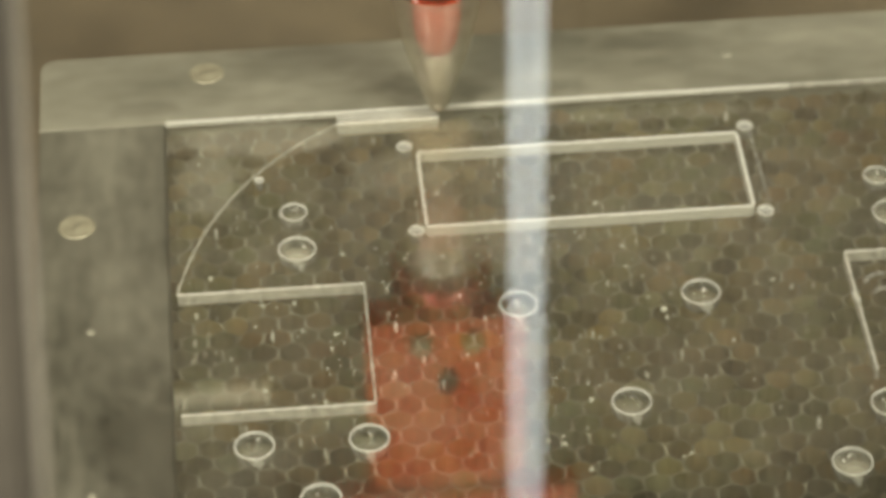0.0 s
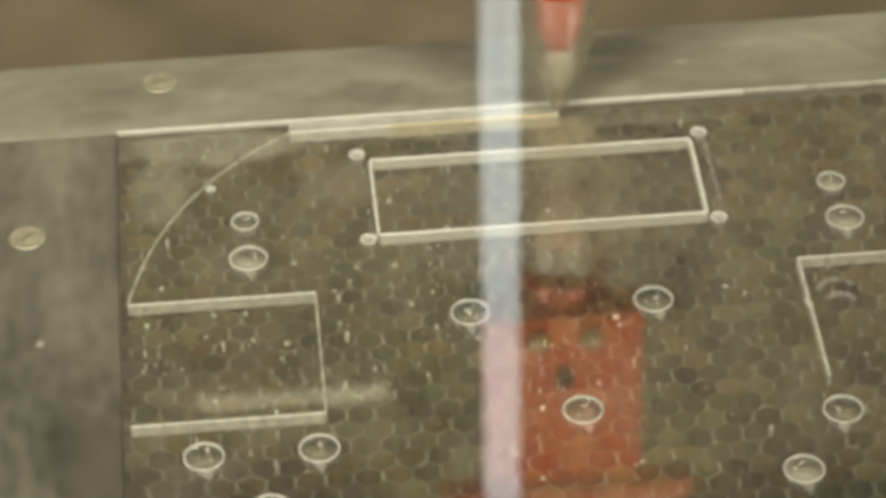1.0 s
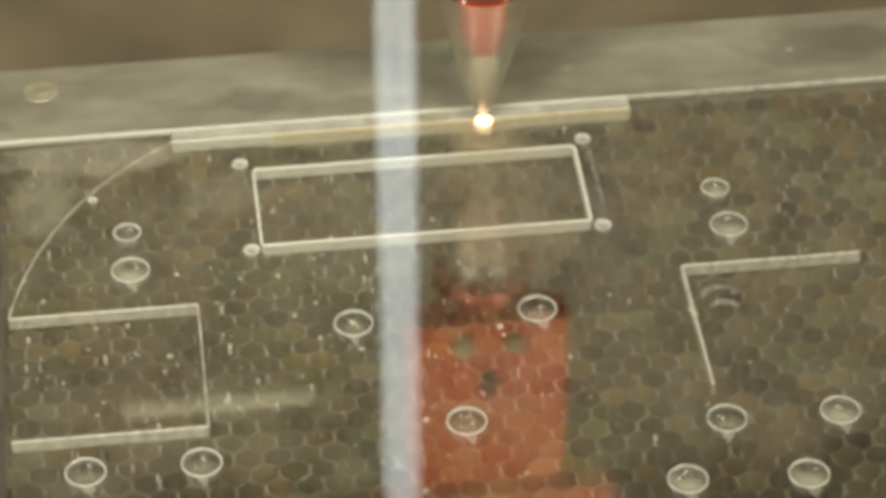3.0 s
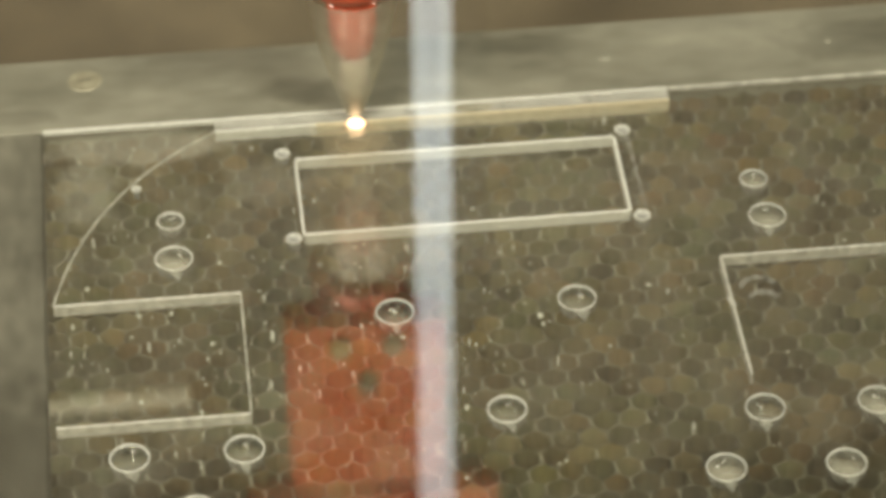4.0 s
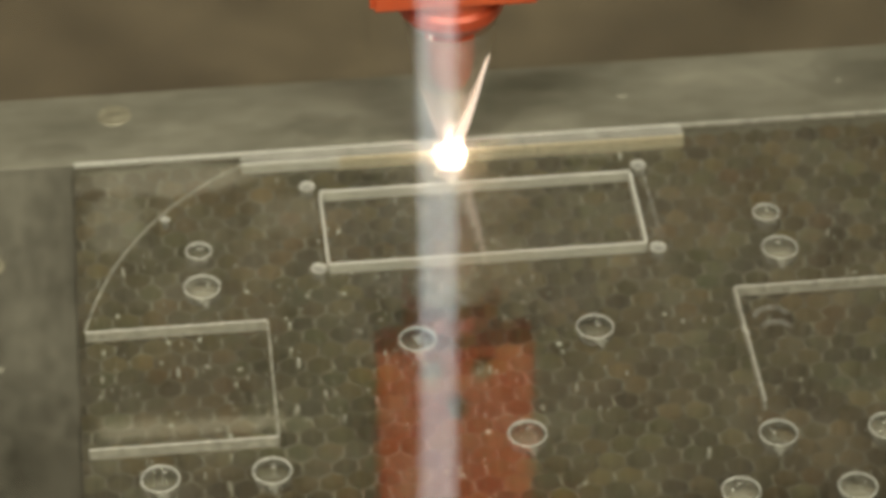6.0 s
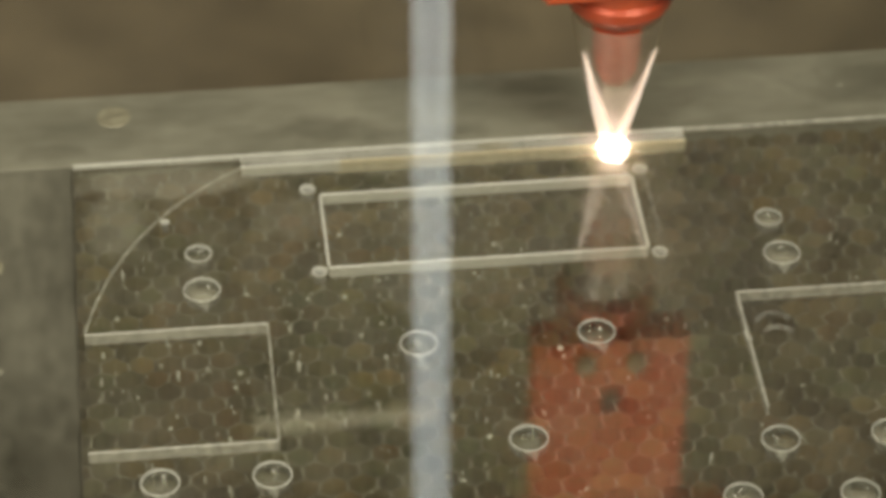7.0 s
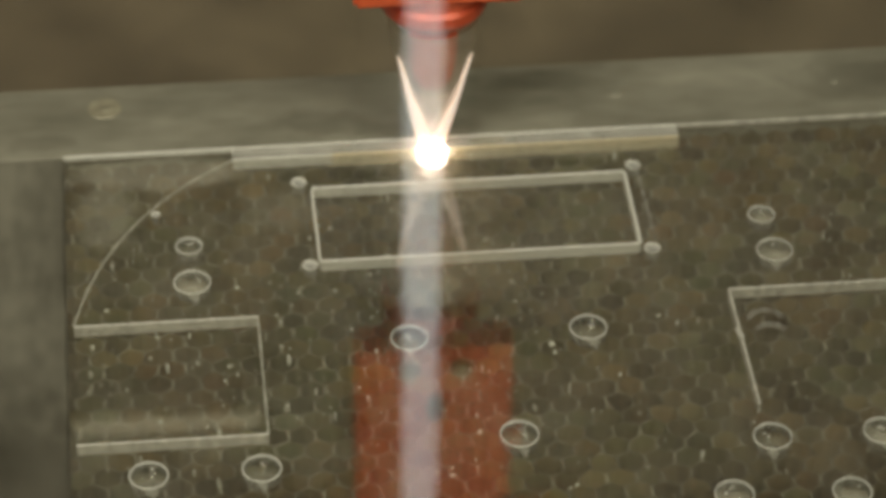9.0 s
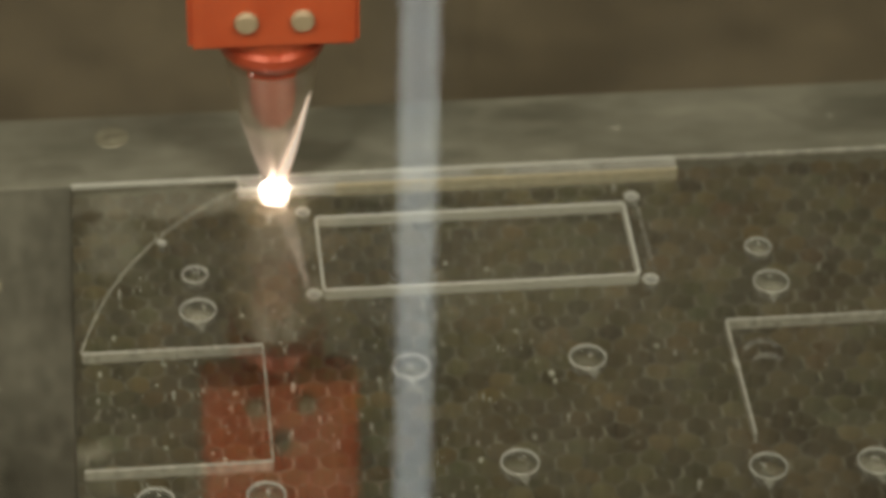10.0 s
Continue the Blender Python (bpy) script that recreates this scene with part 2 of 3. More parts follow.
def smoked_cone(name, tint, gloss_colour, rough, share):
    """Half see-through glossy shell."""
    m, nt, b = material(name)
    n, l = nt.nodes, nt.links
    tr, gl, mx = n.new("ShaderNodeBsdfTransparent"), n.new("ShaderNodeBsdfGlossy"), n.new("ShaderNodeMixShader")
    nz, co, mr = n.new("ShaderNodeTexNoise"), n.new("ShaderNodeTexCoord"), n.new("ShaderNodeMapRange")
    l.new(co.outputs["Object"], nz.inputs["Vector"])
    nz.inputs["Scale"].default_value, nz.inputs["Detail"].default_value = 260, 5
    mr.inputs["To Min"].default_value, mr.inputs["To Max"].default_value = share - 0.12, share + 0.12
    l.new(nz.outputs[0], mr.inputs["Value"])
    l.new(mr.outputs[0], mx.inputs[0])
    tr.inputs[0].default_value = (*tint, 1)
    gl.inputs["Color"].default_value, gl.inputs["Roughness"].default_value = (*gloss_colour, 1), rough
    l.new(tr.outputs[0], mx.inputs[1])
    l.new(gl.outputs[0], mx.inputs[2])
    l.new(mx.outputs[0], n["Material Output"].inputs["Surface"])
    return m


CONE = smoked_cone("smoked_cone", (0.93, 0.91, 0.84), (0.86, 0.83, 0.75), 0.45, 0.42)
CAP = surface("screw_cap", (0.45, 0.35, 0.22), (0.64, 0.51, 0.35), 0.45, 0.1, 300, 1500, 0.2)
STEEL = surface("bare_steel", (0.50, 0.48, 0.43), (0.66, 0.64, 0.58), 0.35, 0.8, 120, 1500, 0.05)
BLACK = surface("black_plastic", (0.012, 0.012, 0.012), (0.03, 0.03, 0.028), 0.5, 0, 80, 900, 0.1)
BEIGE = surface("beige_plastic", (0.84, 0.76, 0.58), (0.93, 0.87, 0.72), 0.5, 0, 80, 900, 0.1)
CASE = surface("brown_case", (0.155, 0.13, 0.091), (0.215, 0.182, 0.13), 0.6, 0.1, 4, 300, 0.1)
ROOM = surface("room_paint", (0.36, 0.33, 0.28), (0.42, 0.39, 0.34), 0.9, 0, 3, 200, 0.1)
LIDFRAME = surface("lid_frame_paint", (0.03, 0.026, 0.02), (0.055, 0.049, 0.038), 0.9, 0.0, 40, 500, 0.1)
LIDEDGE = surface("lid_edge_paint", (0.13, 0.122, 0.10), (0.22, 0.206, 0.175), 0.8, 0.0, 40, 500, 0.1)
TUBE = glowing("tube_glow", (0.85, 0.95, 1.0), 1.6)
ORANGE = glowing("orange_flame", (1.0, 0.80, 0.70), 32)
WHITE = glowing("white_flame", (0.95, 0.93, 1.0), 20)
EMBER = glowing("ember_flame", (1.0, 0.66, 0.40), 2.6)


def veil(name, colour, strength, share):
    """Thin see-through glow that imitates the flame's light on the cone."""
    m, nt, b = material(name)
    n, l = nt.nodes, nt.links
    tr, em, mx = n.new("ShaderNodeBsdfTransparent"), n.new("ShaderNodeEmission"), n.new("ShaderNodeMixShader")
    em.inputs[0].default_value, em.inputs[1].default_value, mx.inputs[0].default_value = (*colour, 1), strength, share
    l.new(tr.outputs[0], mx.inputs[1])
    l.new(em.outputs[0], mx.inputs[2])
    l.new(mx.outputs[0], n["Material Output"].inputs["Surface"])
    return m


VEIL = veil("cone_glow", (1.0, 0.72, 0.56), 1.1, 0.16)


def smoke(name, colour, drifts):
    """Thin see-through smoke and haze that scatter the flame's light."""
    m, nt, b = material(name)
    n, l = nt.nodes, nt.links
    tr, df, tl = n.new("ShaderNodeBsdfTransparent"), n.new("ShaderNodeBsdfDiffuse"), n.new("ShaderNodeBsdfTranslucent")
    m1, m2 = n.new("ShaderNodeMixShader"), n.new("ShaderNodeMixShader")
    df.inputs[0].default_value = tl.inputs[0].default_value = (*colour, 1)
    m1.inputs[0].default_value = 0.5
    l.new(df.outputs[0], m1.inputs[1])
    l.new(tl.outputs[0], m1.inputs[2])
    l.new(blotches(nt, drifts, 70, 0.5), m2.inputs[0])
    l.new(tr.outputs[0], m2.inputs[1])
    l.new(m1.outputs[0], m2.inputs[2])
    l.new(m2.outputs[0], n["Material Output"].inputs["Surface"])
    return m


# Smoke at the nozzle; the farther drifts add haze over the head's dark reflection.
SMOKEHAZE = smoke("smoke_and_haze", (0.86, 0.72, 0.50), [(0, -9, 9, 12, 0.24), (1, -24, 14, 24, 0.09), (0, -50, 15, 13, 0.12)])
# Glow for slivers that imitate the flame's reflection along the cone.
STREAK = glowing("reflection_streak_glow", (1.0, 0.80, 0.68), 0.8)


# ---- mesh helpers ----
def bm_box(bm, x0, x1, y0, y1, z0, z1, bevel=0.0):
    made = bmesh.ops.create_cube(bm, size=1)["verts"]
    for v in made:
        v.co = Vector(((x0 + x1) / 2 + v.co.x * (x1 - x0), (y0 + y1) / 2 + v.co.y * (y1 - y0), (z0 + z1) / 2 + v.co.z * (z1 - z0)))
    if bevel:
        edges = list({e for v in made for e in v.link_edges})
        bmesh.ops.bevel(bm, geom=edges, offset=bevel, segments=2, affect="EDGES")
    return bm


def box(*a, **k):
    return bm_box(bmesh.new(), *a, **k)


def lathe(profile, n=40, closed=False, capped=True):
    """Turned about z: a list of (radius, height)."""
    bm = bmesh.new()
    rings = []
    for r, z in profile:
        rings.append([bm.verts.new((r * math.cos(2 * math.pi * i / n), r * math.sin(2 * math.pi * i / n), z)) for i in range(n)])
    pairs = list(zip(rings, rings[1:])) + ([(rings[-1], rings[0])] if closed else [])
    for a, b in pairs:
        for i in range(n):
            bm.faces.new((a[i], a[(i + 1) % n], b[(i + 1) % n], b[i]))
    if capped and not closed:
        bm.faces.new(rings[0][::-1])
        bm.faces.new(rings[-1])
    return bm


def mesh_of(name, bm, mat, smooth=False):
    me = bpy.data.meshes.new(name)
    bmesh.ops.recalc_face_normals(bm, faces=bm.faces[:])
    bm.to_mesh(me)
    bm.free()
    me.materials.append(mat)
    if smooth:
        for p in me.polygons:
            p.use_smooth = True
    return me


def part(name, bm, mat, parent=None, label="", at=None, smooth=False):
    ob = new(name, mesh_of(name, bm, mat, smooth))
    ob.parent = parent
    if at is not None:
        ob.matrix_basis = at
    return tagged(ob, label)


def thing(name, label, category, kind="", group=""):
    return tagged(new(name), label, category, group, kind)


# ---- room and machine case ----
def setting(name, bm, mat, label, at=None):
    return tagged(part(name, bm, mat, at=at), label, name.split("_")[0], kind="structure")


setting("floor", box(-2.6, 2.6, -3.1, 1.6, -1.0, -0.9), ROOM, "plain dull workshop floor under the machine")
setting("ceiling", box(-2.6, 2.6, -3.1, 1.6, 1.5, 1.6), ROOM, "plain ceiling with a fluorescent tube below it")
setting("wall_north", box(-2.6, 2.6, 1.5, 1.6, -0.9, 1.5), ROOM, "plain workshop wall behind the machine")
setting("wall_south", box(-2.6, 2.6, -3.1, -3.0, -0.9, 1.5), ROOM, "plain workshop wall facing the machine")
setting("wall_west", box(-2.6, -2.5, -3.0, 1.5, -0.9, 1.5), ROOM, "plain workshop side wall")
setting("wall_east", box(2.5, 2.6, -3.0, 1.5, -0.9, 1.5), ROOM, "plain workshop side wall")

case = thing("machine_case", "brown sheet-metal case of a laser cutting machine", "machine")
part("tray", box(-0.42, 0.62, -0.36, 0.5, -0.066, -0.06), TRAY, case, "sooty brown tray below the bed")
part("back_panel", box(-0.42, 0.62, 0.5, 0.506, -0.9, 0.6), CASE, case)
part("side_panel", box(-0.426, -0.42, -0.36, 0.5, -0.9, 0.3), CASE, case)
part("side_panel", box(0.62, 0.626, -0.36, 0.5, -0.9, 0.3), CASE, case)
part("front_panel", box(-0.42, 0.62, -0.366, -0.36, -0.9, -0.02), CASE, case)

# lid: a sloping window
LIDPOSE = pose(0, -0.345, 0.26, 45, 0, 0)
lid = thing("safety_window", "sloping clear safety window in a dark frame", "window")
lid.matrix_basis = LIDPOSE
part("window_pane", box(-0.0627, 0.55, -0.36, 0.36, -0.0015, 0.0015), LID, lid, "clear glass pane")
part("frame_post", box(-0.088, -0.0640, -0.36, 0.36, -0.003, 0.005, bevel=0.0015), LIDFRAME, lid)
part("edge_trim", box(-0.0637, -0.0630, -0.36, 0.36, -0.002, 0.0035, bevel=0.0002), LIDEDGE, lid, "thin pale edge of the frame")
part("frame_post", box(0.5505, 0.60, -0.36, 0.36, -0.012, 0.012, bevel=0.004), LIDFRAME, lid)

# ceiling tube seen mirrored in the lid window
lamp = thing("tube_lamp", "glowing white fluorescent tube under the ceiling", "lamp")
lamp.matrix_basis = pose(0.111, -1.35, 1.405)
part("tube", lathe([(0.0105, -0.6), (0.0105, 0.6)], 20), TUBE, lamp, "glowing tube", pose(0, 0, 0, 90, 0, 0), True)
part("fixture", box(-0.035, 0.035, -0.63, 0.63, 0.02, 0.094, bevel=0.006), BLACK, lamp, "dark lamp fixture")
part("end_cap", box(-0.014, 0.014, -0.625, -0.601, -0.014, 0.02), BLACK, lamp)
part("end_cap", box(-0.014, 0.014, 0.601, 0.625, -0.014, 0.02), BLACK, lamp)

# ---- honeycomb bed ----
MM = 0.001
T = 2.8 * MM
bed = thing("honeycomb_bed", "aluminium honeycomb cutting bed with a flat screwed frame", "cutting bed")


def screw_head(k):
    return lathe([(4.4 * k * MM, -1 * MM), (4.4 * k * MM, 0), (4.0 * k * MM, 0.3 * MM), (3.4 * k * MM, 0.42 * MM), (3.1 * k * MM, 0.22 * MM), (2.7 * k * MM, 0.2 * MM), (2.2 * k * MM, 0.34 * MM), (0.1 * MM, 0.4 * MM)], 28)


def rounded_bar(x0, x1, y0, y1, z0, z1, r):
    """A flat bar whose far west corner is rounded, with softened top edges."""
    pts = [(x0, y0), (x1, y0), (x1, y1)] + [(x0 + r - r * math.sin(a * math.pi / 16), y1 - r + r * math.cos(a * math.pi / 16)) for a in range(9)]
    mid = Vector(((x0 + x1) / 2, (y0 + y1) / 2))
    bm = bmesh.new()
    rings = []
    for inset, z in ((0, z0), (0, z1 - 0.3), (0.08, z1 - 0.08), (0.3, z1)):
        rings.append([bm.verts.new(((x + (inset if x < mid.x else -inset)) * MM, (y + (inset if y < mid.y else -inset)) * MM, z * MM)) for x, y in pts])
    for a, b in zip(rings, rings[1:]):
        for k in range(len(pts)):
            m = (k + 1) % len(pts)
            bm.faces.new((a[k], a[m], b[m], b[k]))
    bm.faces.new(rings[0][::-1])
    bm.faces.new(rings[-1])
    return bm


back_bar = part("frame_bar", rounded_bar(-91.5, 180, 18.4, 47.2, -12, -0.6, 4.5), ALUMINIUM, bed, "flat worn aluminium bar")
left_bar = part("frame_bar", box(-91.5 * MM, -60.66 * MM, -170 * MM, 18.35 * MM, -12 * MM, -0.7 * MM, bevel=0.5 * MM), SHADED, bed, "flat worn aluminium bar")
for bar, x, y, k in ((back_bar, -50, 37.8, 1.0), (back_bar, 80.4, 33, 0.42), (back_bar, 137.3, 33, 0.25), (left_bar, -82.3, -19.5, 1.0), (left_bar, -79, -57.5, 0.25), (left_bar, -78.7, -111, 0.25)):
    screw = part("screw", screw_head(k), SCREW if k > 0.5 else ALUMINIUM, bar, "", pose(x * MM, y * MM, -0.65 * MM), True)
    if k > 0.5:
        part("slot", box(-1.7 * k * MM, 1.7 * k * MM, -0.22 * MM, 0.22 * MM, 0.2 * MM, 0.42 * MM), SHADED, screw, "", pose(0, 0, 0, 0, 0, (x * 7) % 90))


def honeycomb():
    """Foil tubes with rounded corners, slightly uneven, side by side; each cell is an island of its own."""
    rnd = random.Random(5)
    p, dy = 6.35 * MM, 5.0 * MM
    nodes = {}
    def node(col2, level):
        key = (col2, level)
        if key not in nodes:
            nodes[key] = (-62 * MM + col2 * p / 2 + rnd.gauss(0, 0.26) * MM, 19 * MM - level * dy / 3 + rnd.gauss(0, 0.22) * MM)
        return Vector(nodes[key])
    core = new("honeycomb_core")
    core.parent = bed
    tagged(core, "dull aluminium honeycomb of small uneven cells")

    def foil(name, verts, faces, slots):
        me = bpy.data.meshes.new(name)
        me.from_pydata(verts, [], faces)
        me.materials.append(COMB)
        me.materials.append(COMBGLINT)
        me.polygons.foreach_set("material_index", slots)
        ob = new(name, me)
        ob.parent = core
        return ob

    verts, faces, slots = [], [], []
    for row in range(35):
        for col in range(38):
            c2, lv = 2 * col + row % 2, 3 * row
            hexagon = [node(c2 + dx, lv + dl) for dx, dl in ((0, -2), (1, -1), (1, 1), (0, 2), (-1, 1), (-1, -1))]
            mid = sum(hexagon, Vector((0, 0))) / 6
            if mid.x < -62 * MM or mid.y > 19.5 * MM or mid.x > 175 * MM:
                continue
            outer = []
            for k in range(6):
                a, b, c = hexagon[k - 1], hexagon[k], hexagon[(k + 1) % 6]
                outer += [b.lerp(a, 0.27), b.lerp((a + c) / 2, 0.12), b.lerp(c, 0.27)]
            wx, wy = rnd.uniform(0.92, 0.955), rnd.uniform(0.96, 0.985)
            top, drift = -T - rnd.uniform(0.05, 0.45) * MM, Vector((rnd.gauss(0, 0.2), rnd.gauss(0, 0.2))) * MM
            tilt = Vector((rnd.gauss(0, 0.03), rnd.gauss(0, 0.03)))
            inner = [mid + Vector(((q - mid).x * wx, (q - mid).y * wy)) for q in outer]
            lift = [min(tilt.dot(q - mid), 0.0) for q in outer]
            n = len(outer)
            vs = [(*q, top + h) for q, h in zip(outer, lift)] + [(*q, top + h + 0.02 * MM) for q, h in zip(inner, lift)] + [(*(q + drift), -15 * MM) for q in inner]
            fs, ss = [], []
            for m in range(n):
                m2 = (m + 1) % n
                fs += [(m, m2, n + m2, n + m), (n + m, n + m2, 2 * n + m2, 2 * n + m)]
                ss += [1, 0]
            # the stretch of cells at the front stands singly, the rest is one joined core
            if -126 * MM < mid.y < -77 * MM and mid.x < 132 * MM:
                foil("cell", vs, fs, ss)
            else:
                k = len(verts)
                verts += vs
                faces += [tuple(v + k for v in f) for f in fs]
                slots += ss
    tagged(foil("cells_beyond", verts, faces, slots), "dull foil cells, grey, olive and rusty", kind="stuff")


honeycomb()


# Specks strewn over the honeycomb where the foil glints.
def scatter_glints():
    rnd = random.Random(11)
    bm = bmesh.new()
    for i in range(430):
        x, y = (rnd.gauss(-5, 45), rnd.gauss(-52, 28)) if i < 270 else (rnd.uniform(-58, 165), rnd.uniform(-145, 15))
        if not (-59 < x < 168 and -150 < y < 16):
            continue
        made = bmesh.ops.create_icosphere(bm, subdivisions=1, radius=(0.22 + 0.55 * rnd.random() ** 3.5) * MM)["verts"]
        sx, sz = (rnd.uniform(0.6, 1.5), rnd.uniform(0.6, 1.4)) if i % 2 else (rnd.uniform(0.45, 0.8), rnd.uniform(1.4, 3.6))
        for v in made:
            v.co = Vector((v.co.x * sx + x * MM, v.co.y + y * MM, v.co.z * sz - T - 0.5 * MM))
    ob = part("glint_specks", bm, GLINT, bed, "tiny white specks painted as glints on the honeycomb")
    return tagged(ob, kind="stuff")


scatter_glints()

# ---- acrylic sheet, holes and cuts ----
X0, X1, Y0, Y1 = -60.6, 172.0, -160.0, 18.2
HOLES = [(-30.8, -33.3), (18.7, -57.8), (60.8, -57.8), (40.3, -92.9), (-43.3, -99), (-18.2, -99), (97.1, -98.8), (109.6, -33.5), (122.3, -99.2),
         (85.3, -116.6), (111.5, -118), (-29.7, -116.6)]
SMALL = [(-31.0, -19.6, 3.1), (108.8, -19.7, 3.2), (-3.0, 2.7, 1.7), (80.3, 2.5, 1.7), (-2.4, -29.4, 1.7), (80.2, -30.2, 1.8), (-38.6, -6.8, 0.9)]
CIRCLES = [(x, y, 4.3) for x, y in HOLES] + SMALL

sheet = thing("acrylic_sheet", "clear acrylic sheet with frosted laser cuts on the bed", "acrylic sheet")


def sheet_body():
    cu = bpy.data.curves.new("sheet_body", "CURVE")
    cu.dimensions, cu.fill_mode, cu.extrude = "2D", "BOTH", T / 2
    def spline(pts):
        s = cu.splines.new("POLY")
        s.points.add(len(pts) - 1)
        for q, (x, y) in zip(s.points, pts):
            q.co = (x * MM, y * MM, 0, 1)
        s.use_cyclic_u = True
    spline([(X0, Y0), (X1, Y0), (X1, Y1), (X0, Y1)])
    for x, y, r in CIRCLES:
        spline([(x + r * math.cos(2 * math.pi * i / 40), y + r * math.sin(2 * math.pi * i / 40)) for i in range(40)])
    tmp = new("sheet_tmp", cu)
    bpy.context.view_layer.update()
    me = bpy.data.meshes.new_from_object(tmp.evaluated_get(bpy.context.evaluated_depsgraph_get()))
    bpy.data.objects.remove(tmp)
    me.materials.clear()
    me.materials.append(ACRYLIC)
    me.materials.append(UNDERSIDE)
    for p in me.polygons:
        p.material_index = 1 if p.normal.z < -0.5 else 0
    ob = new("sheet_body", me)
    ob.parent, ob.matrix_basis = sheet, pose(0, 0, -T / 2)
    return ob


sheet_body()


def wall_along(pts, half, top=0.06 * MM, low=-T):
    """An upright frosted wall of a cut along a line of points (mm)."""
    bm = bmesh.new()
    rows = []
    for i, (x, y) in enumerate(pts):
        a, b = pts[max(i - 1, 0)], pts[min(i + 1, len(pts) - 1)]
        d = Vector((b[0] - a[0], b[1] - a[1])).normalized()
        nx, ny = -d.y * half, d.x * half
        rows.append([bm.verts.new(((x + s * nx) * MM, (y + s * ny) * MM, z)) for s, z in ((1, low), (1, top), (-1, top), (-1, low))])
    for a, b in zip(rows, rows[1:]):
        for i in range(4):
            bm.faces.new((a[i], a[(i + 1) % 4], b[(i + 1) % 4], b[i]))
    bm.faces.new(rows[0])
    bm.faces.new(rows[-1][::-1])
    return bm


def blob(x, y, z, rx, ry, rz, seed, bm=None):
    bm = bm or bmesh.new()
    for v in bmesh.ops.create_icosphere(bm, subdivisions=2, radius=1)["verts"]:
        k = 1 + 0.5 * noise.noise(v.co * 1.7 + Vector((seed, 0, 0)))
        v.co = Vector(((x + v.co.x * rx * k) * MM, (y + v.co.y * ry * k) * MM, (z + v.co.z * rz * k) * MM))
    return bm


CLOUDED_DISCS = {(111.5, -118), (85.3, -116.6), (122.3, -99.2), (109.6, -33.5), (108.8, -19.7), (-30.8, -33.3)}


def hole(x, y, r):
    h, rnd = (0.2 if r > 2 else 0.25), random.Random(int(x * 31 + y * 7))
    rim = part("hole_rim", lathe([((r - h) * MM, -0.4 * MM), ((r - h) * MM, 0.05 * MM), ((r + h) * MM, 0.05 * MM), ((r + h) * MM, -0.4 * MM)], 40, True), RIM, sheet, "frosted rim of a cut hole", pose(x * MM, y * MM, 0), True)
    part("hole_wall", lathe([((r - 0.1) * MM, -T), ((r - 0.1) * MM, -0.46 * MM), ((r + 0.1) * MM, -0.46 * MM), ((r + 0.1) * MM, -T)], 40, True), WALL, rim, "", None, True)
    if r > 4:
        # Pale blobs modelled for the rim's reflection below the hole.
        bx = rnd.uniform(-0.9, 0.9)
        smear = blob(bx, -(r + 0.5), -T - 0.9, rnd.uniform(0.9, 1.4), 0.6, rnd.uniform(0.7, 1.1), y)
        blob(bx + 0.3, -(r + 0.6), -T - 2.2, rnd.uniform(0.4, 0.7), 0.4, rnd.uniform(0.4, 0.9), x, smear)
        part("rim_reflection", smear, PLUG, rim, "pale blob in place of the rim's reflection", smooth=True)
    if r < 2:
        part("cut_disc", lathe([((r - 0.3) * MM, -T * 0.6), ((r - 0.3) * MM, -0.2 * MM)], 24), PLUG, rim, "small frosted plug left in the hole")
        return
    cloudy = (x, y) in CLOUDED_DISCS
    disc = part("cut_disc", lathe([((r - 0.4) * MM, -T), ((r - 0.4) * MM, -0.3 * MM)], 40), CLOUDY if cloudy else DISC, at=pose(x * MM, y * MM, -0.1 * MM, (x * 3) % 3 - 1.5, (y * 5) % 3 - 1.5, 0))
    tagged(disc, "round acrylic disc clouded white, lying loose in its hole" if cloudy else "clear round acrylic disc lying loose in its cut hole", "disc", "loose discs in the sheet")
    # White specks painted as glints on the disc.
    for k in range(rnd.choice((1, 2, 2, 3))):
        a, d = rnd.uniform(0.3, 2.8), rnd.uniform(0.2, 0.6) * r
        part("disc_glint", blob(d * math.cos(a), d * math.sin(a), -0.25, rnd.uniform(0.15, 0.35), rnd.uniform(0.2, 0.45), 0.12, k + x), GLINT, disc, "white speck painted as a glint", smooth=True)


for x, y, r in CIRCLES:
    hole(x, y, r)


def cut(pts, half, label="frosted laser cut", low=-T, mat=CUT):
    return part("cut_line", wall_along(pts, half, low=low), mat, sheet, label)


cut([(0, 0), (77.8, 0)], 0.45)
cut([(0.2, -28.3), (77.6, -28.3)], 0.4)
cut([(0, -0.5), (0.1, -27.9)], 0.3)
cut([(77.8, -0.5), (77.7, -27.9)], 0.42)
cut([(-59, -47.3), (-16, -47.3)], 0.4, mat=GREYCUT)
cut([(-59, -88), (-16, -88)], 0.33, mat=GREYCUT)
cut([(-16, -47.7), (-16, -87.6)], 0.25, mat=DIMEDGE)
cut([(96, -47.2), (138, -47.2)], 0.4, mat=GREYCUT)
cut([(96, -47.6), (96.1, -88)], 0.32, mat=GREYCUT)
cut([(X0, Y1 - 0.58), (93.6, Y1 - 0.58)], 0.58, "frosted back edge of the sheet", low=-1.0 * MM)
cut([(93.7, Y1 - 0.5), (X1, Y1 - 0.5)], 0.4, "dimmer back edge of the sheet", low=-1.0 * MM, mat=GREYCUT)
arc = []
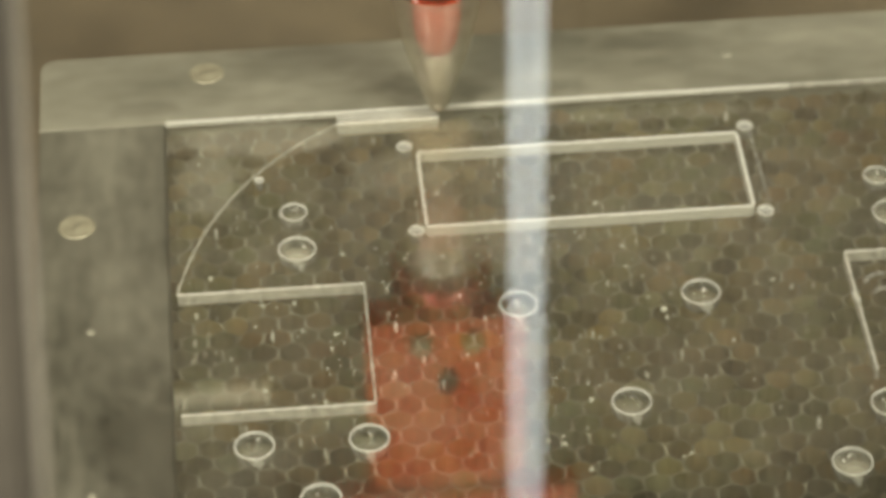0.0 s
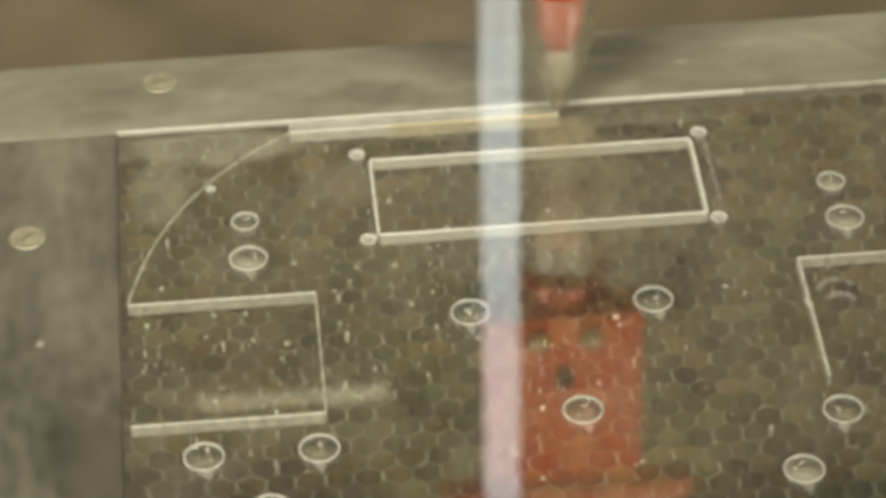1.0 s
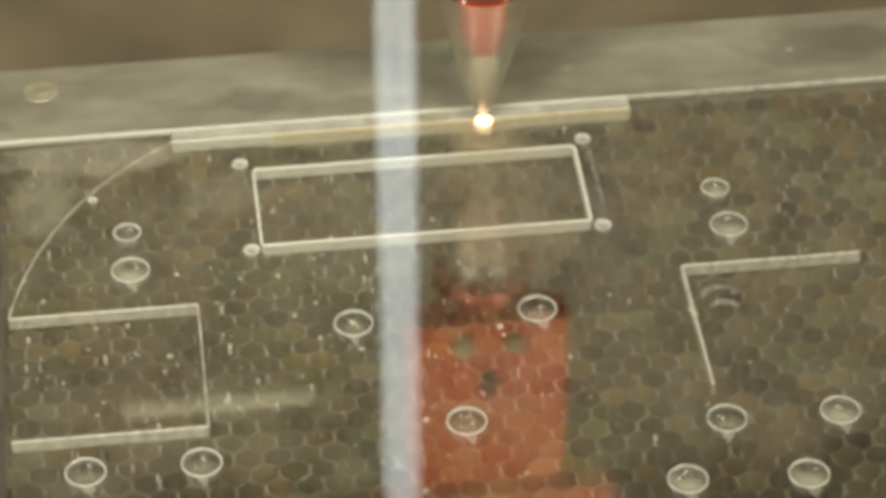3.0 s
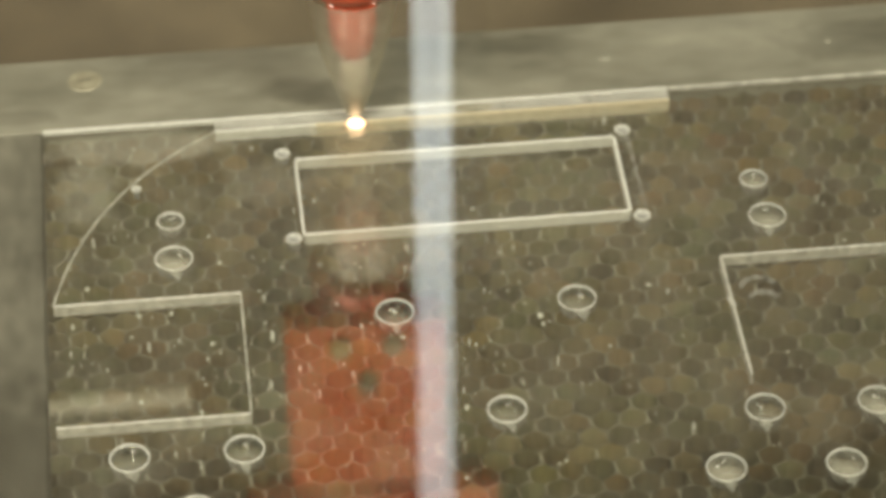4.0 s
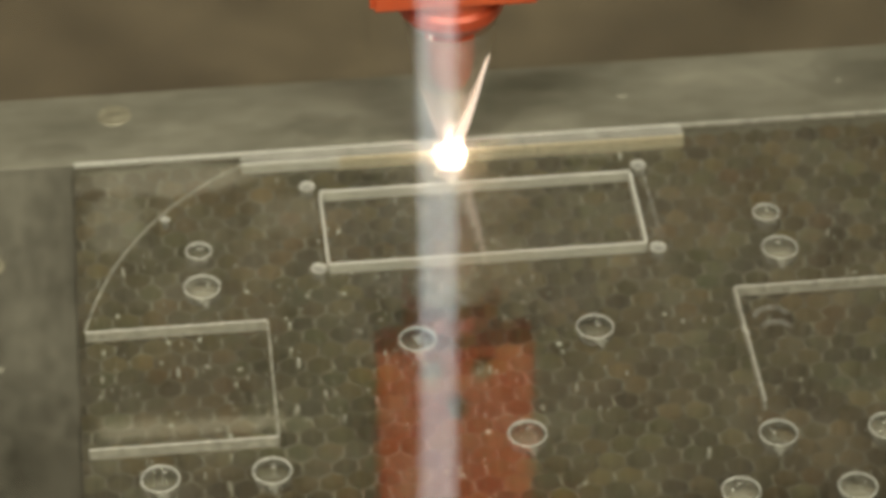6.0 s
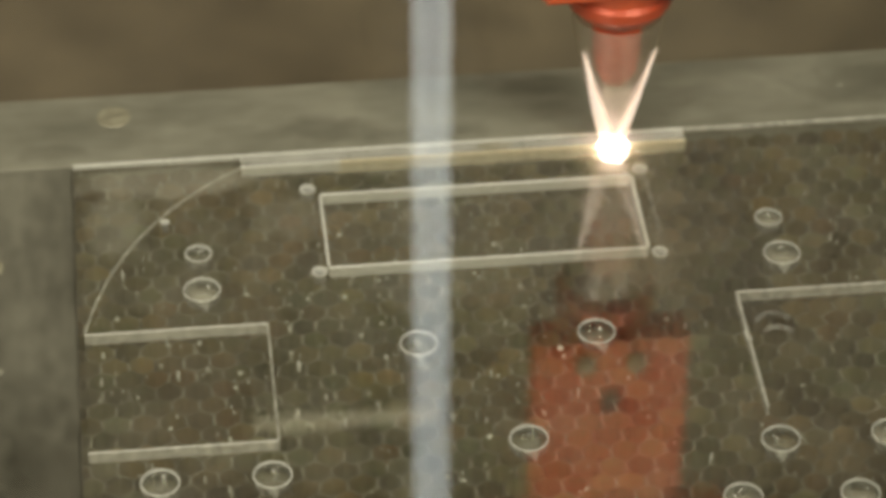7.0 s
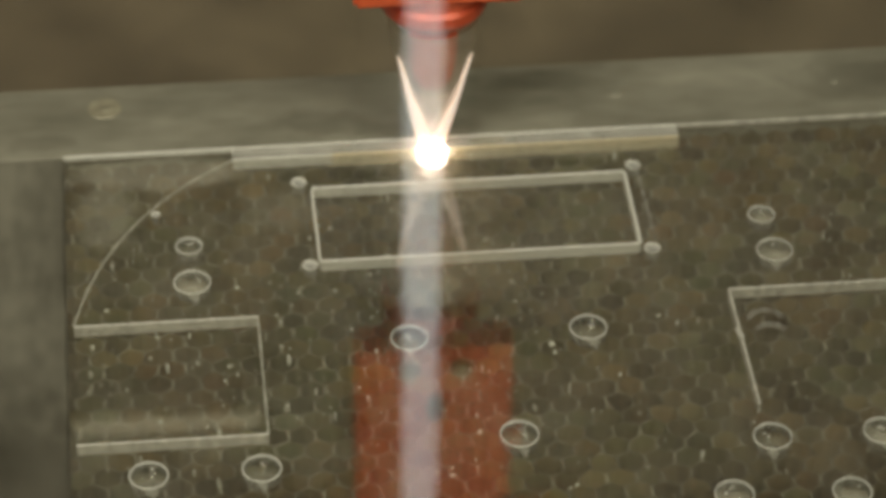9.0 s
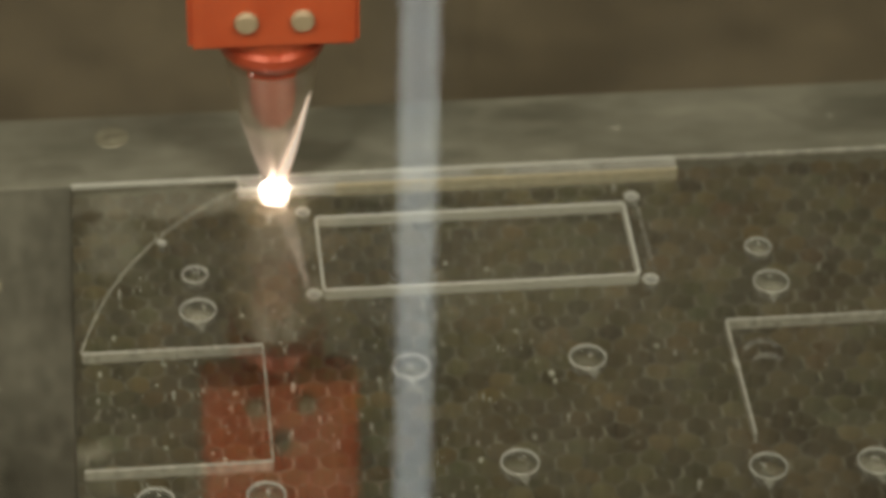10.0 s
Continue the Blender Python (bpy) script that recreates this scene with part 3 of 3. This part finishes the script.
for i in range(25):
    a = i / 24
    p0, p1, p2 = Vector((-59, -46.9)), Vector((-50.5, -7)), Vector((-18.8, 13))
    arc.append(tuple(p0 * (1 - a) ** 2 + p1 * 2 * a * (1 - a) + p2 * a * a))
cut(arc, 0.19, low=-0.5 * MM, mat=DIMEDGE)
for dx, dy, r, a0, a1 in ((102.9, -59.5, 4.2, 20, 165), (103.2, -64.5, 4.0, 25, 140)):
    cut([(dx + r * math.cos(math.radians(a0 + (a1 - a0) * i / 10)), dy + r * math.sin(math.radians(a0 + (a1 - a0) * i / 10))) for i in range(11)], 0.6, "faint frosted arc", low=-0.5 * MM, mat=WALL)
cut([(95.6, -61.5), (96.2, -64.5)], 0.55, "frosted nick on the cut", low=-0.8 * MM)
cut([(81.0, 0.5), (81.6, -27.5)], 0.25, "faint scratch", low=-0.1 * MM, mat=WALL)
CUT0, CUT1, CUTY = 6.1, 93.6, 13.0


def clouding(x0, x1, top, parent):
    bm = box(x0 * MM, x1 * MM, 0.45 * MM, 4.15 * MM, top * MM, (top + 0.05) * MM)
    return part("clouded_strip", bm, CLOUDED, parent, "pale half see-through strip behind the cut")


first = cut([(-18.8, CUTY), (CUT0, CUTY)], 0.42)
part("clouded_strip", box(-18.8 * MM, CUT0 * MM, (CUTY + 0.45) * MM, (CUTY + 4.15) * MM, 0.16 * MM, 0.20 * MM), CLOUDED, first, "pale half see-through strip behind the cut")
growing = [part("cut_line", wall_along([(-23.4, 0), (0, 0)], 0.41 - 0.01 * i, top=(0.05 - 0.008 * i) * MM, low=-T - 0.7 * MM), TOASTED, sheet, "frosted laser cut that grows behind the nozzle") for i in range(4)]
for i, piece in enumerate(growing):
    clouding(-23.4, 0, 0.02 - 0.012 * i + 0.06, piece)

scorch = bmesh.new()
wavy = [scorch.verts.new(((-4.5 + 4.3 * math.cos(a) * (1 + 0.12 * math.sin(3 * a))) * MM, (2.0 + 1.7 * math.sin(a)) * MM, 0.14 * MM)) for a in [2 * math.pi * i / 28 for i in range(28)]]
low = [scorch.verts.new((v.co.x, v.co.y, 0.11 * MM)) for v in wavy]
scorch.faces.new(wavy)
for k in range(28):
    scorch.faces.new((wavy[k], low[k], low[(k + 1) % 28], wavy[(k + 1) % 28]))
part("scorch_mark", scorch, SCORCH, growing[1], "yellow-brown scorch mark")

# ---- laser head; its origin is on the nozzle's axis at the sheet's top ----
head = thing("laser_head", "red laser head with a glossy conical nozzle above the sheet", "laser head")
part("nozzle_holder", lathe([(10.4 * MM, 42.5 * MM), (10.8 * MM, 43.2 * MM), (10.8 * MM, 45 * MM)], 48), DULLRED, head, "darker red ring", smooth=True)
nozzle = part("nozzle", lathe([(2.1 * MM, 3.5 * MM), (2.4 * MM, 4.2 * MM), (4.8 * MM, 12 * MM), (7.5 * MM, 21 * MM), (9.5 * MM, 30 * MM), (11.0 * MM, 38 * MM), (11.4 * MM, 42 * MM)], 96, capped=False), CONE, head, "glossy smoke-grey cone", smooth=True)
# Red core and grey end are added to give the cone its tones.
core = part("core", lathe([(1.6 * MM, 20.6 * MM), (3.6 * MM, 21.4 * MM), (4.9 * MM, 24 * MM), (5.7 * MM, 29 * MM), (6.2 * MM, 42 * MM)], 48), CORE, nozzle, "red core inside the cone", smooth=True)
part("cone_filler", lathe([(1.3 * MM, 5 * MM), (3.2 * MM, 11.5 * MM), (4.0 * MM, 16 * MM), (3.2 * MM, 20.4 * MM)], 48), MATT, core, "matt grey filler added below the core", smooth=True)
part("tip", lathe([(1.5 * MM, 3.4 * MM), (2.0 * MM, 3.4 * MM), (2.1 * MM, 4.6 * MM), (1.5 * MM, 4.8 * MM)], 40, True), STEEL, nozzle, "bare metal mouth", smooth=True)
part("collar", lathe([(10.7 * MM, 44 * MM), (12.2 * MM, 44.6 * MM), (13.1 * MM, 46 * MM), (13.1 * MM, 48.5 * MM), (12.0 * MM, 49.6 * MM)], 48), DEEPRED, head, "glossy red ring", smooth=False)
part("barrel", lathe([(12.0 * MM, 49.4 * MM), (12.5 * MM, 52 * MM), (12.5 * MM, 112 * MM)], 40), RED, head)
body = part("body", box(-20.5 * MM, 20.5 * MM, -14.1 * MM, -4 * MM, 53.2 * MM, 112 * MM, bevel=1.2 * MM), RED, head, "red anodised block")
for x in (-6.6, 6.8):
    part("screw", lathe([(2.9 * MM, 0), (2.9 * MM, 1.2 * MM), (2.3 * MM, 1.8 * MM), (1.2 * MM, 1.8 * MM)], 24), CAP, body, "", pose(x * MM, -14.1 * MM, 61.6 * MM, 90, 0, 0))
port = lathe([(2.6 * MM, 0), (2.6 * MM, 0.4 * MM)], 24)
bmesh.ops.scale(port, vec=(1, 1.55, 1), verts=port.verts[:])
part("port", port, BLACK, body, "dark oval slot", pose(0.3 * MM, -14.1 * MM, 74.5 * MM, 90, 0, 0))
part("carriage_plate", box(-32.5 * MM, 34 * MM, -16 * MM, -9 * MM, 112.2 * MM, 124 * MM, bevel=1.2 * MM), RED, head, "wide red plate")
part("bracket_arm", box(-46 * MM, -20.6 * MM, -13.5 * MM, -12 * MM, 74 * MM, 75.5 * MM, bevel=0.4 * MM), SCREW, head)
part("cable_strip", box(-94 * MM, -45 * MM, -14.2 * MM, -11.4 * MM, 71 * MM, 78 * MM, bevel=0.9 * MM), BEIGE, head, "pale beige plastic strip")


def flame_mesh(rx, rz, seed):
    bm = bmesh.new()
    bmesh.ops.create_icosphere(bm, subdivisions=3, radius=1)
    for v in bm.verts:
        k = 1 + 0.16 * noise.noise(v.co * 2.3 + Vector((seed, 0, 0)))
        v.co = Vector((v.co.x * rx * k * MM, v.co.y * rx * k * MM, v.co.z * rz * k * MM))
    return bm


def streak_mesh():
    """A slim tapered streak that leans outwards like the side of the cone."""
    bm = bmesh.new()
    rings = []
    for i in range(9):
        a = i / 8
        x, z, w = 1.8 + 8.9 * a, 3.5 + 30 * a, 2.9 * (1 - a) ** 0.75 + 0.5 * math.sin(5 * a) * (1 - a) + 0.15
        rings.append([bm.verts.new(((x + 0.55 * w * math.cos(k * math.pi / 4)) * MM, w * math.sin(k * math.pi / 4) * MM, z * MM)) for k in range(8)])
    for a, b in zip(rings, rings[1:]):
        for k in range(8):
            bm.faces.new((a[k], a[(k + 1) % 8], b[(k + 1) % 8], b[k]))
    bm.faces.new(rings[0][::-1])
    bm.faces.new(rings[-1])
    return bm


def veil_mesh():
    """Nested thin glowing shells round the nozzle's lower cone, each one shorter."""
    bm = bmesh.new()
    for k in range(2):
        top, gap, n = 13 + 9 * k, 0.9 - 0.3 * k, 32
        rings = []
        for j in range(6):
            z = 2.2 + (top - 2.2) * j / 5
            ring = []
            for i in range(n):
                a = 2 * math.pi * i / n
                wave = 1.6 * noise.noise(Vector((2 * math.cos(a), 2 * math.sin(a), k * 3.0))) * j / 5
                zz = z + wave * 2.2
                rr = 2.5 + max(zz - 4.2, 0) * 0.29 + gap
                ring.append(bm.verts.new((rr * math.cos(a) * MM, rr * math.sin(a) * MM, zz * MM)))
            rings.append(ring)
        for a, b in zip(rings, rings[1:]):
            for i in range(n):
                bm.faces.new((a[i], a[(i + 1) % n], b[(i + 1) % n], b[i]))
    return bm


# Emissive shells paint the flame's pink light onto the lower cone.
glow_veil = part("glow_veil", veil_mesh(), VEIL, head, "pinkish glowing shells for the flame's light on the cone", smooth=True)
# Glowing slivers modelled as the flame's mirror streaks on the cone.
streak_right = part("reflection_streak", streak_mesh(), STREAK, head, "glowing sliver in place of the flame's reflection on the nozzle", smooth=True)
streak_left = part("reflection_streak", streak_mesh(), STREAK, head, "glowing sliver in place of the flame's reflection on the nozzle", smooth=True)
def wisp_mesh(x0, x1, y0, y1, height):
    """A low uneven drift over the sheet."""
    bm = bmesh.new()
    nx, ny = 22, 36
    grid = []
    for j in range(ny + 1):
        row = []
        for i in range(nx + 1):
            u, v = i / nx, j / ny
            z = 0.6 + height * math.sin(math.pi * u) * math.sin(math.pi * v) * (1 + 0.5 * noise.noise(Vector((3 * u, 4 * v, 1))))
            row.append(bm.verts.new(((x0 + (x1 - x0) * u) * MM, (y0 + (y1 - y0) * v) * MM, z * MM)))
        grid.append(row)
    for a, b in zip(grid, grid[1:]):
        for i in range(nx):
            bm.faces.new((a[i], a[i + 1], b[i + 1], b[i]))
    return bm


part("smoke_haze", wisp_mesh(-27, 29, -72, -2, 5), SMOKEHAZE, head, "thin smoke below the nozzle with added haze in front", smooth=True)
orange_flame = part("flame", flame_mesh(3.4, 1.7, 1), ORANGE, head, "bright orange flame under the nozzle", smooth=True)
small_flame = part("flame", flame_mesh(2.1, 0.85, 3), EMBER, head, "small orange flame under the nozzle", smooth=True)
spark = part("spark", flame_mesh(1.7, 1.3, 5), WHITE, head, "small white spark under the nozzle", smooth=True)
white_flame = part("flame", flame_mesh(4.4, 2.2, 7), WHITE, head, "bright white flame under the nozzle", smooth=True)


def nozzle_x(t):
    """Three passes along the straight cut at an even pace."""
    keys = [(0, 6.1), (2.12, 93.6), (4.77, -16.2), (7.46, 93.6), (10.0, -9.6)]
    for (a, xa), (b, xb) in zip(keys, keys[1:]):
        if t <= b:
            return xa + (xb - xa) * (t - a) / (b - a)
    return keys[-1][1]


def motions():
    times = sorted({round(i * 0.1, 2) for i in range(101)} | {2.12, 4.77, 7.46})
    walk(head, [(t, pose(nozzle_x(t) * MM, CUTY * MM, 0)) for t in times])
    for i, piece in enumerate(growing):
        end = CUT0 + (CUT1 - CUT0) * (i + 1) / 4
        walk(piece, [(t, pose(min(nozzle_x(t) if t <= 2.12 else CUT1, end) * MM, CUTY * MM, 0)) for t in times if t <= 2.2] + [(10, pose(end * MM, CUTY * MM, 0))])
    up, down = pose(0, -9 * MM, 80 * MM), pose(0, -2.2 * MM, 1.2 * MM)
    def on_off(spans, up=up, down=down):
        rows = [(0, up)]
        for a, b in spans:
            rows += [(a - 0.07, up), (a, down), (min(b, 10), down)] + ([(b + 0.07, up)] if b < 9.9 else [])
        if rows[-1][0] < 10:
            rows.append((10, up))
        return rows
    def show_streak(piece, turn, spans):
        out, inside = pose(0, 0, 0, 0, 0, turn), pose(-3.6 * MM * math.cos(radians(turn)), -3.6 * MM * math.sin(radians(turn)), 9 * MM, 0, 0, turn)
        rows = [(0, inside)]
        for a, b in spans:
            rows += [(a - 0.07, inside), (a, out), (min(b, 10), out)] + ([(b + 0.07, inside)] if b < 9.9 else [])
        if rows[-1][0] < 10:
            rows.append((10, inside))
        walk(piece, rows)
    show_streak(streak_right, -32, [(5.1, 5.75), (5.9, 6.02), (6.18, 6.4), (6.9, 7.32), (7.48, 7.64), (8.75, 9.05), (9.4, 10)])
    show_streak(streak_left, 212, [(5.12, 5.3), (5.55, 5.92), (6.08, 6.12), (6.6, 7.42), (7.78, 8.52), (8.78, 9.25), (9.6, 9.8)])
    walk(orange_flame, on_off([(4.88, 10)]))
    walk(glow_veil, on_off([(4.88, 10)], pose(0, 0, 62 * MM), pose(0, 0, 0.6 * MM)))
    walk(small_flame, on_off([(2.17, 3.52), (3.95, 4.35)]))
    walk(spark, on_off([(0.58, 0.64), (1.27, 1.33), (1.95, 2.06)]))
    walk(white_flame, on_off([(4.47, 4.53), (4.67, 4.73)]))


motions()
